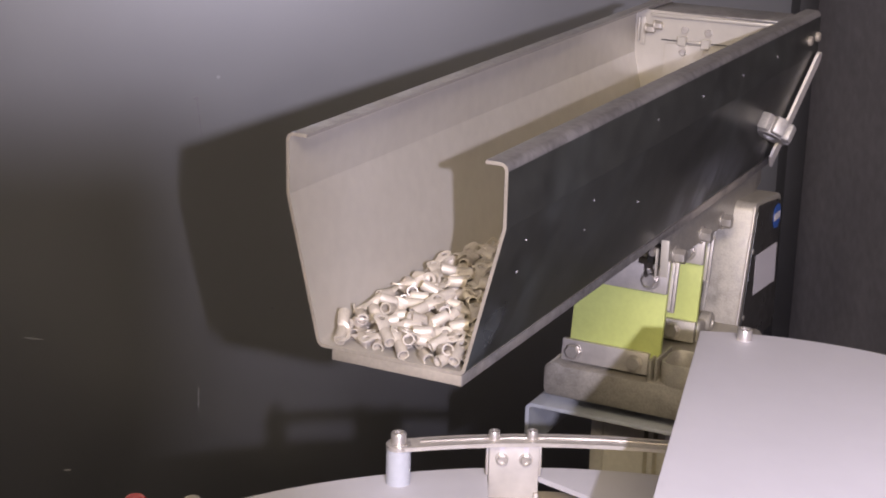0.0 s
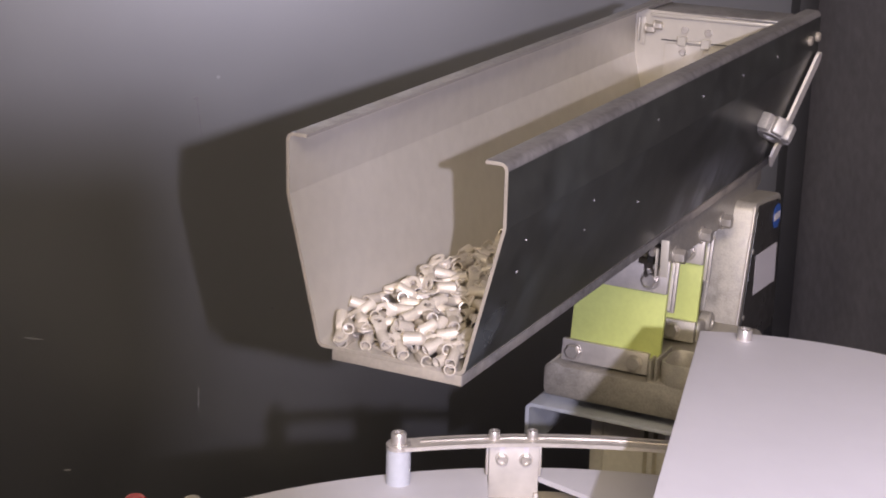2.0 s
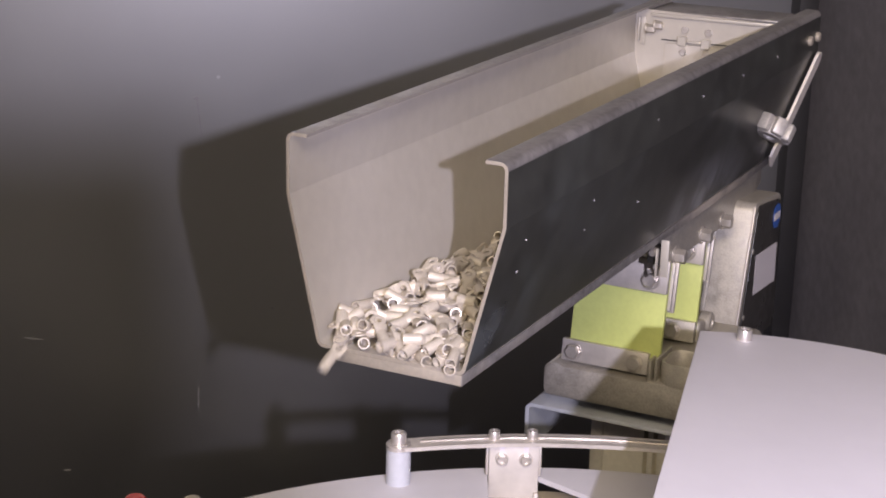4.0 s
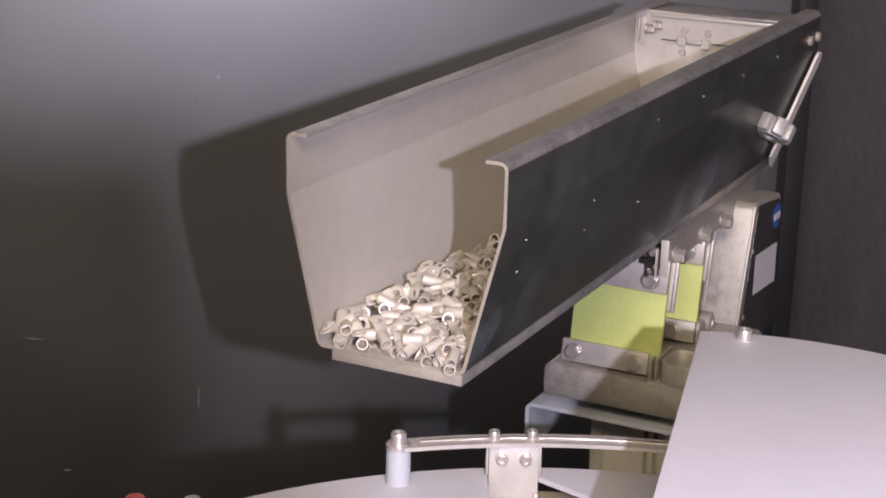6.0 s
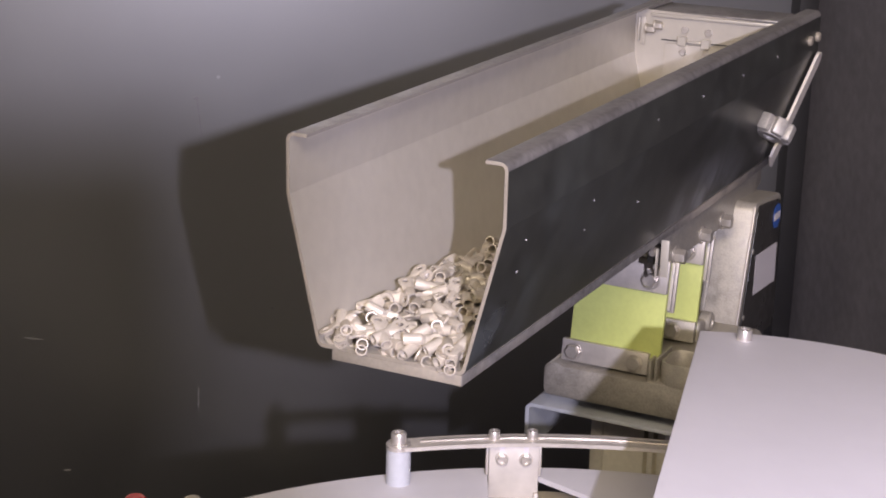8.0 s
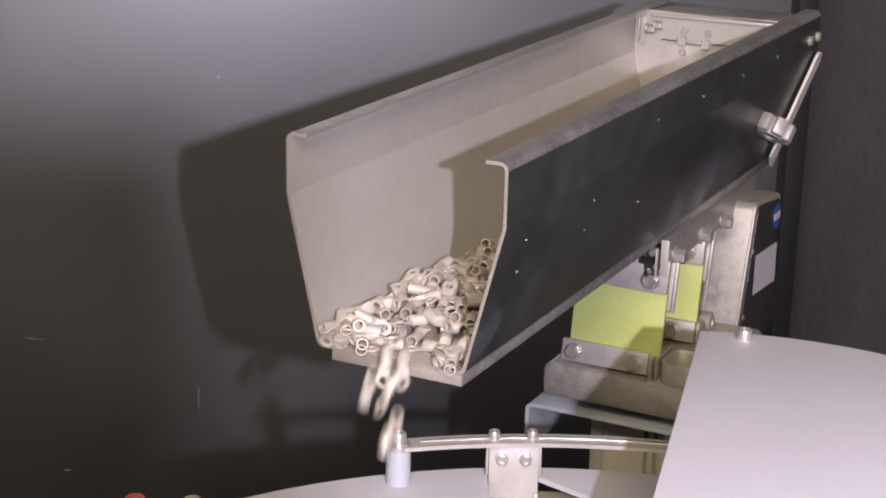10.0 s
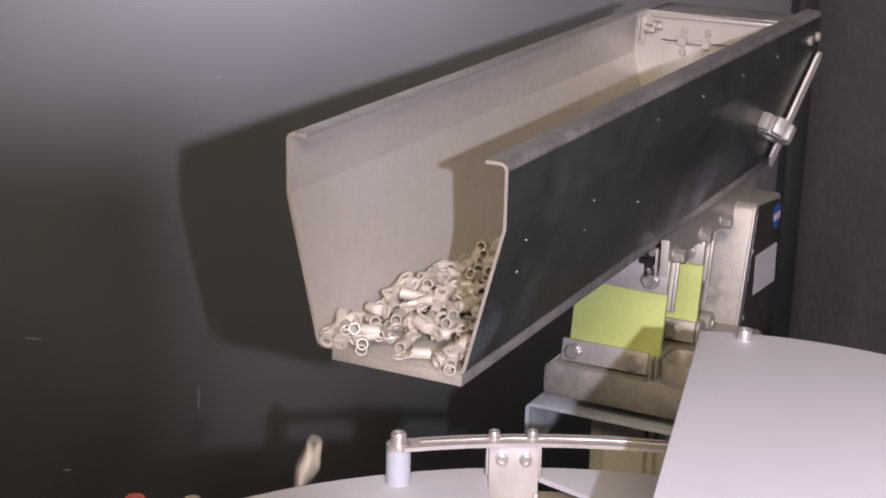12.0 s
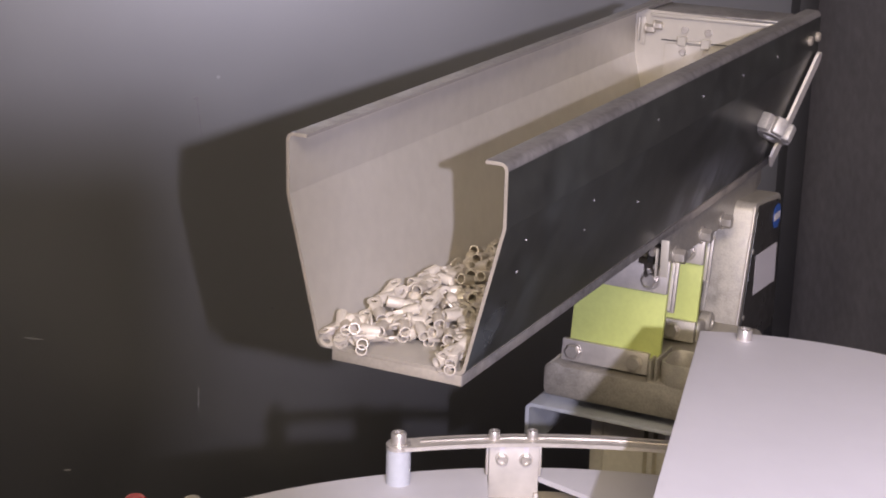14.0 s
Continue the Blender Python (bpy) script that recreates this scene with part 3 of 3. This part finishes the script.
for sx in (-0.0065, 0.0065):
    part("screw", cap_screw(0.0056, 0.0026, bx @ pose(sx, -0.0010, 0.0115, 90), 0.0038), M_STEEL, bkt)
    part("slot", box(sx - 0.0014, sx + 0.0014, -0.00125, -0.00105, 0.0120, 0.0185, m=bx), M_LABEL, bkt)

# ---- white cover over the turntable ----
cover = thing("turntable_cover", "white plastic cover plate with a rounded edge", "cover", (0, 0, TABLE_Z))
CX, CY, CR, CZ = 0.2092, -0.0519, 0.1903, 0.008 - TABLE_Z
a0 = math.degrees(math.atan2(0.1223 - CY, 0.1320 - CX))
out = [(CX + CR * math.cos(radians(a0 + (18 - a0) * i / 40)), CY + CR * math.sin(radians(a0 + (18 - a0) * i / 40))) for i in range(41)]
out += [(0.46, -0.10), (0.46, -0.34), (0.2396, -0.34)]
part("plate", prism(out, CZ - 0.006, CZ, "z", bevel=0.0006), M_WHITE, cover)
for x, y in ((0.1580, 0.1205), (0.44, -0.12), (0.44, -0.32)):
    part("standoff", lathe([(0, 0), (0.006, 0), (0.006, CZ - 0.0061), (0, CZ - 0.0061)], 20, None, Matrix.Translation((x, y, 0))), M_STEEL, cover)
    part("screw", cap_screw(0.0085, 0.0062, Matrix.Translation((x, y, CZ))), M_STEEL, cover)

# ---- small things by the foot of the panel ----
btn = thing("push_button", "red push button on a black post", "push button", (-0.427, 0.3255, TABLE_Z))
part("post", lathe([(0, 0), (0.012, 0), (0.012, 0.335), (0.010, 0.338), (0, 0.338)], 20), M_BLACK, btn)
part("button", lathe([(0, 0.338), (0.010, 0.338), (0.0105, 0.344), (0.008, 0.347), (0, 0.347)], 24), M_RED, btn)
cap = thing("post_cap", "beige plastic cap on a thin post", "post", (-0.3913, 0.3599, TABLE_Z))
part("rod", lathe([(0, 0), (0.006, 0), (0.006, 0.332), (0, 0.332)], 16), M_BLACK, cap)
part("cap", lathe([(0, 0.3321), (0.009, 0.3321), (0.009, 0.338), (0.007, 0.340), (0, 0.340)], 24), M_BEIGE, cap)

# ---- unseen work lamp beside the camera, its beam cut on one side ----
lampth = thing("work_lamp", "unseen work lamp on a stand, with an added black light-blocking plate", "work lamp", (LAMP.x + 0.06, LAMP.y - 0.05, FLOOR_Z))
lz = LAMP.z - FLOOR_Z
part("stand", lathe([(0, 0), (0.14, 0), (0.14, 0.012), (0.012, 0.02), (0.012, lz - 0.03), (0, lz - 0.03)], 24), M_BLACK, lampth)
# black plate added to throw soft shade on the panel's lower left
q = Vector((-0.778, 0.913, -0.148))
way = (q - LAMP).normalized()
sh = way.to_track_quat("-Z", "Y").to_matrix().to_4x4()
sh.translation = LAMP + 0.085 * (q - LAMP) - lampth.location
part("beam_blocker", box(-0.16, 0.0, -0.16, 0.0, -0.001, 0.001, 0.0004, m=sh), M_BLACK, lampth)

# ---- ring terminals ----
LUG = 0.82      # size of a terminal against a length of 27 mm
BARREL_R = 0.0040 * LUG


def ring_terminal():
    """A tinned cable lug: tube with an open end, flattened neck and a round eye. Its long axis is x, its middle at the origin."""
    ob = thing("ring_terminal", "small tinned copper ring terminal with tube barrel", "ring terminal", group="terminals in the trough")
    r, w = 0.0040, 0.0009
    turn = pose(0, 0, 0, 0, 90, 0)
    part("barrel", lathe([(r - w, 0.0005), (r - w, -0.0122), (r, -0.0122), (r, -0.001), (r - w, 0.0005)], 14, None, turn), M_LUG, ob)
    bm = bmesh.new()
    # neck: from the tube's end down to the flat tongue, then the eye with its hole
    secs = [(-0.0016, 0.0038, 0.0036), (0.0006, 0.0040, 0.0022), (0.0024, 0.0044, 0.0010), (0.0056, 0.0047, 0.0007)]
    rings = []
    for x, hy, hz in secs:
        zc = -0.0038 + hz
        rings.append([bm.verts.new((x, hy * math.cos(k * math.tau / 12), zc + hz * math.sin(k * math.tau / 12))) for k in range(12)])
    for p, q in zip(rings, rings[1:]):
        for k in range(12):
            bm.faces.new((p[k], p[(k + 1) % 12], q[(k + 1) % 12], q[k]))
    c, ro, ri, n = 0.0088, 0.0051, 0.0026, 20
    lo, hi = -0.0038, -0.0026
    rows = [[bm.verts.new((c + rad * math.cos(k * math.tau / n), rad * math.sin(k * math.tau / n), z)) for k in range(n)] for rad, z in ((ri, lo), (ro, lo), (ro, hi), (ri, hi))]
    for j in range(4):
        p, q = rows[j], rows[(j + 1) % 4]
        for k in range(n):
            bm.faces.new((p[k], p[(k + 1) % n], q[(k + 1) % n], q[k]))
    part("eye", bm, M_LUG, ob)
    for o in ob.children:
        o.data.transform(Matrix.Scale(LUG, 4))
    return ob


# how far the pile has crept, by half seconds (0 to 1 over the clip)
CREEP_T = [0, 0.5, 1.0, 1.5, 2.0, 2.5, 3.0, 5.5, 6.0, 6.5, 7.0, 7.5, 8.0, 10.5, 11.0, 11.5, 12.0, 12.5, 13.0, 13.5, 14.0]
CREEP_D = [0, 0.055, 0.06, 0.12, 0.145, 0.20, 0.215, 0.39, 0.395, 0.45, 0.465, 0.51, 0.54, 0.70, 0.735, 0.765, 0.80, 0.84, 0.88, 0.92, 1.0]
# moments at which terminals drop from the lip, and about where across it
DROPS = [(0.53, -0.028), (0.54, -0.022), (1.205, -0.008, 0.75), (1.21, -0.012), (1.22, 0.010), (1.515, -0.036), (1.52, -0.024), (2.385, 0.004), (2.45, 0.018), (2.455, 0.029),
         (3.45, -0.02), (3.5, 0.02), (4.0, -0.03), (4.1, 0.0), (4.6, 0.01), (4.65, -0.02), (5.19, -0.003), (5.22, -0.007), (5.27, 0.036, 0.2), (5.495, 0.034, 0.25), (6.505, 0.002), (6.51, 0.010), (6.52, 0.018),
         (6.535, -0.040, 1.2), (7.735, 0.016), (8.6, -0.02), (9.1, 0.02), (9.2, -0.03), (9.7, 0.0), (9.75, 0.03), (10.15, -0.01), (10.2, 0.02), (11.27, -0.040, 0.9), (11.38, -0.028),
         (11.58, 0.024), (11.69, -0.038), (11.70, -0.030), (11.80, -0.022), (11.91, -0.034), (12.66, -0.014), (13.58, -0.028, 0.05), (13.59, -0.020, 0.05), (13.63, 0.000, 0.06), (13.64, 0.010, 0.06), (13.72, 0.036, 0.1)]
FLOOR_IN = ZB + T


def creep(t):
    return float(np.interp(t, CREEP_T, CREEP_D))


def speed(y):
    return 0.048 + 0.075 * math.exp(-max(y, 0) / 0.06)


def pile_height(y):
    y = max(y, 0)
    return 0.0074 + 0.046 * y if y < 0.10 else max(0.0120 - 0.072 * (y - 0.10), 0.0035)


def heap():
    """Drops terminals one after another on a height field, so that each rests on those below. Returns x, y, z, yaw, pitch, roll."""
    rng = random.Random(11)
    cell, nx, ny = 0.0015, 64, 230
    field = np.full((nx, ny), FLOOR_IN)
    out = []
    y_far = 0.258
    tries = 0
    while tries < 24000 and len(out) < 400:
        tries += 1
        y = 0.006 + (y_far - 0.006) * rng.random()
        x = rng.uniform(-0.039, 0.038)
        if y > 0.15 and x > 0.012 or y > 0.09 and x > 0.032:
            continue
        yaw = rng.gauss(radians(118), 0.5) if rng.random() < 0.4 else rng.uniform(0, math.tau)    # many lie with the tube to the mouth
        dx, dy = math.cos(yaw), math.sin(yaw)
        if max(abs(x + dx * s * 0.0106) for s in (-1, 1)) > 0.0385 or y + min(dy, -dy) * 0.0112 < -0.004:
            continue
        pts = []
        for k in range(-4, 5):
            s = k / 4 * 0.0092
            for o in (-0.0022, 0, 0.0022):
                i, j = int((x + dx * s - dy * o + 0.048) / cell), int((y + dy * s + dx * o + 0.02) / cell)
                pts.append((s, min(max(i, 0), nx - 1), min(max(j, 0), ny - 1)))
        ends = [max(field[i, j] for s, i, j in pts if s * e > 0.0025) for e in (-1, 1)]
        slope = max(-0.38, min(0.38, (ends[1] - ends[0]) / 0.018))
        z = max(field[i, j] - slope * s for s, i, j in pts) + 0.0029 - 0.0012 * rng.random()
        if z - FLOOR_IN > pile_height(y) + 0.004 * rng.random():
            continue
        for s, i, j in pts:
            field[i, j] = max(field[i, j], z + slope * s + 0.0014)
        out.append((x, y, z, yaw, math.atan(slope), rng.choice((0, 0, 0, 180, 180, 45, -40, 80)) + rng.uniform(-18, 18)))
    return out


def terminal_rows(x, y, z, yaw, pitch, roll, drop, rng):
    """The poses of one terminal: it creeps forward, sinks as the heap gets thin, and may drop from the lip."""
    rest = Matrix.Rotation(yaw, 4, "Z") @ Matrix.Rotation(-pitch, 4, "Y") @ Matrix.Rotation(radians(roll), 4, "X")
    h0, z0, rows, t, yy = pile_height(y), z - FLOOR_IN - BARREL_R, [], 0.0, y
    end = 14.0 if drop is None else drop[0] - drop[1]
    steps = sorted({round(0.25 * k, 2) for k in range(57)} | ({14.0} if drop is None else {max(end - 0.05, 0.0)}))
    shift = 0.0 if drop is None else max(-0.012, min(0.012, drop[2] - x))     # drifts sideways to where it drops
    wob = rng.uniform(-0.5, 0.5)

    def here(yv):
        k = pile_height(yv) / h0
        zv = FLOOR_IN + BARREL_R + z0 * min(k, 1.0)
        m = Matrix.Rotation(wob * (y - yv) * 6, 4, "Z")
        return Matrix.Translation((x + shift * min(1.0, (y - yv) / 0.012), yv, zv)) @ m @ rest

    last = 0.0
    stop = min(y, 0.026 + 0.006 * (wob + 0.5) if drop is None and -0.010 < x < 0.030 else 0.0045 + 0.005 * (wob + 0.5))
    for t in steps:
        if t > max(end - 0.05, 0.0) + 1e-6 and drop is not None:
            break
        n = 5
        for k in range(n):
            a, b = last + (t - last) * k / n, last + (t - last) * (k + 1) / n
            yy -= speed(yy) * (creep(b) - creep(a))
        yy = max(yy, stop)
        last = t
        rows.append((t, here(yy)))
    if drop is None:
        return rows
    # it tips over the lip and hangs there, then falls with a tumble into the tray
    drop, held, _x = drop
    x += shift
    ahead = -90 if math.sin(yaw) < 0 else 90
    sign = 1 if ahead < 0 else -1
    def hang(yv, dip, zv):
        return Matrix.Translation((x, yv, zv)) @ Matrix.Rotation(radians(ahead + wob * 50), 4, "Z") @ Matrix.Rotation(radians(sign * dip), 4, "Y") @ Matrix.Rotation(radians(roll * 0.3), 4, "X")
    dip = rng.uniform(28, 48)
    if end > rows[-1][0] + 0.05:
        rows.append((end, hang(-0.0065, dip * 0.6, FLOOR_IN + 0.0028)))
    start = hang(-0.0100, dip, FLOOR_IN - 0.0010)
    rows.append((drop, start))
    rows += fall(start, drop, yaw, rng)
    return rows


def fall(start, drop, yaw, rng):
    """The tumble from the lip down into the tray."""
    spin = rng.uniform(260, 420) * rng.choice((1, 1, 1, 0.5))
    twist = rng.uniform(-200, 200)
    vy, vx = rng.uniform(-0.12, -0.06), rng.uniform(-0.04, 0.04)
    p0 = start.translation.copy()
    q0 = start.to_3x3().to_4x4()
    rows = []
    for tau in (0.0667, 0.1333, 0.2, 0.2667, 0.3333):
        p = p0 + Vector((vx * tau, vy * tau - 0.006, -4.9 * tau * tau - 0.010))
        rows.append((drop + tau, Matrix.Translation(p) @ Matrix.Rotation(radians(twist * tau), 4, "Z") @ Matrix.Rotation(radians(spin * tau), 4, "X") @ q0))
    p = rows[-1][1].translation.copy()
    p.z = TRAY_Z + 0.0036
    fin = Matrix.Translation(p) @ Matrix.Rotation(yaw, 4, "Z")
    rows += [(drop + 0.3667, fin), (max(14.0, drop + 0.5), fin)]
    return rows


# terminals that lie flat across the mouth for a while: (time, x, y, height above the floor, yaw) and the moment of the drop
FLAT_LIE = BARREL_R + 0.0002
FLAT = [([(0, -0.002, 0.062, 0.012, -100), (5.3, -0.003, 0.036, 0.009, -98), (6.5, -0.004, 0.029, 0.0075, -97), (7.0, -0.0042, 0.0255, 0.007, -97), (7.5, -0.0045, 0.021, 0.006, -105), (8.0, -0.0056, 0.012, 0.0035, -131), (8.4, -0.006, 0.004, 0.001, -120)], 8.55),
        ([(0, -0.006, 0.080, 0.016, -150), (8.0, -0.007, 0.022, 0.006, -152), (9.6, -0.008, 0.010, 0.0, -153), (10.5, -0.0084, 0.0075, 0.0, -153), (10.65, -0.0084, 0.003, 0.0, -140)], 10.75),
        ([(0, 0.012, 0.085, 0.016, -172), (8.2, 0.0118, 0.026, 0.006, -170), (9.8, 0.0118, 0.0165, 0.001, -170), (10.5, 0.0120, 0.0120, 0.0008, -166), (10.9, 0.0120, 0.0062, 0.0006, -158), (11.4, 0.0120, 0.0056, 0.0006, -158), (12.0, 0.0110, 0.0040, 0.0004, -158), (12.38, 0.009, 0.002, 0.0, -150)], 12.47)]


def flat_rows(lies, drop, rng):
    rows = [(t, Matrix.Translation((x, y, FLOOR_IN + FLAT_LIE + h)) @ Matrix.Rotation(radians(yaw), 4, "Z")) for t, x, y, h, yaw in lies]
    yaw = radians(lies[-1][4])
    start = Matrix.Translation((lies[-1][1], -0.008, FLOOR_IN + 0.001)) @ Matrix.Rotation(yaw, 4, "Z") @ Matrix.Rotation(radians(30), 4, "Y")
    return rows + [(drop, start)] + fall(start, drop, yaw, rng)


# tray on the table that catches what drops
TRAY_Z = TABLE_Z + 0.006
tray = thing("catch_tray", "shallow dark tray under the trough mouth", "tray", (0, 0, TABLE_Z))
part("tray_floor", box(-0.10, 0.08, -0.12, 0.10, 0.0, 0.006, 0.001), M_BLACK, tray)
for nm, b in (("tray_side", (-0.104, -0.1002, -0.12, 0.10)), ("tray_side", (0.0802, 0.084, -0.12, 0.10)), ("tray_end", (-0.104, 0.084, -0.124, -0.1202)), ("tray_end", (-0.104, 0.084, 0.1002, 0.104))):
    part(nm, box(*b, 0, 0.03, 0.001), M_BLACK, tray)


def motions():
    rng = random.Random(5)
    lugs = heap()
    # natural moment at which each one reaches the lip, and how far it has come at 9.8 s
    reach, late = [], []
    for x, y, *_r in lugs:
        yy, t, at = y, 0.0, y
        while t < 16 and yy > 0.005:
            d = creep(t + 0.1) - creep(t) if t < 13.9 else 0.008
            yy -= speed(yy) * d
            t += 0.1
            if t < 9.8:
                at = yy
        reach.append(t)
        late.append(at)
    drops, free = {}, set(range(len(lugs)))
    for te, xe, *held in DROPS:
        best = min(free, key=lambda i: abs(reach[i] - te) + abs(lugs[i][0] - xe) * 60 + (lugs[i][2] > 0.02) * 0.5)
        free.discard(best)
        drops[best] = (te, held[0] if held else 0.14, xe)
    for i in sorted(free):      # the middle of the lip empties before the last third
        if late[i] < 0.026 and -0.010 < lugs[i][0] < 0.030:
            drops[i] = (rng.uniform(8.5, 10.1), 0.14, lugs[i][0])
    first = ring_terminal()
    made = [first] + [copy_thing(first, Matrix()) for _ in lugs[1:]]
    flat = [copy_thing(first, Matrix()) for _ in FLAT]
    for i, (ob, lug) in enumerate(zip(made, lugs)):
        walk(ob, terminal_rows(*lug, drops.get(i), rng))
    for ob, (lies, drop) in zip(flat, FLAT):
        walk(ob, flat_rows(lies, drop, rng))


motions()
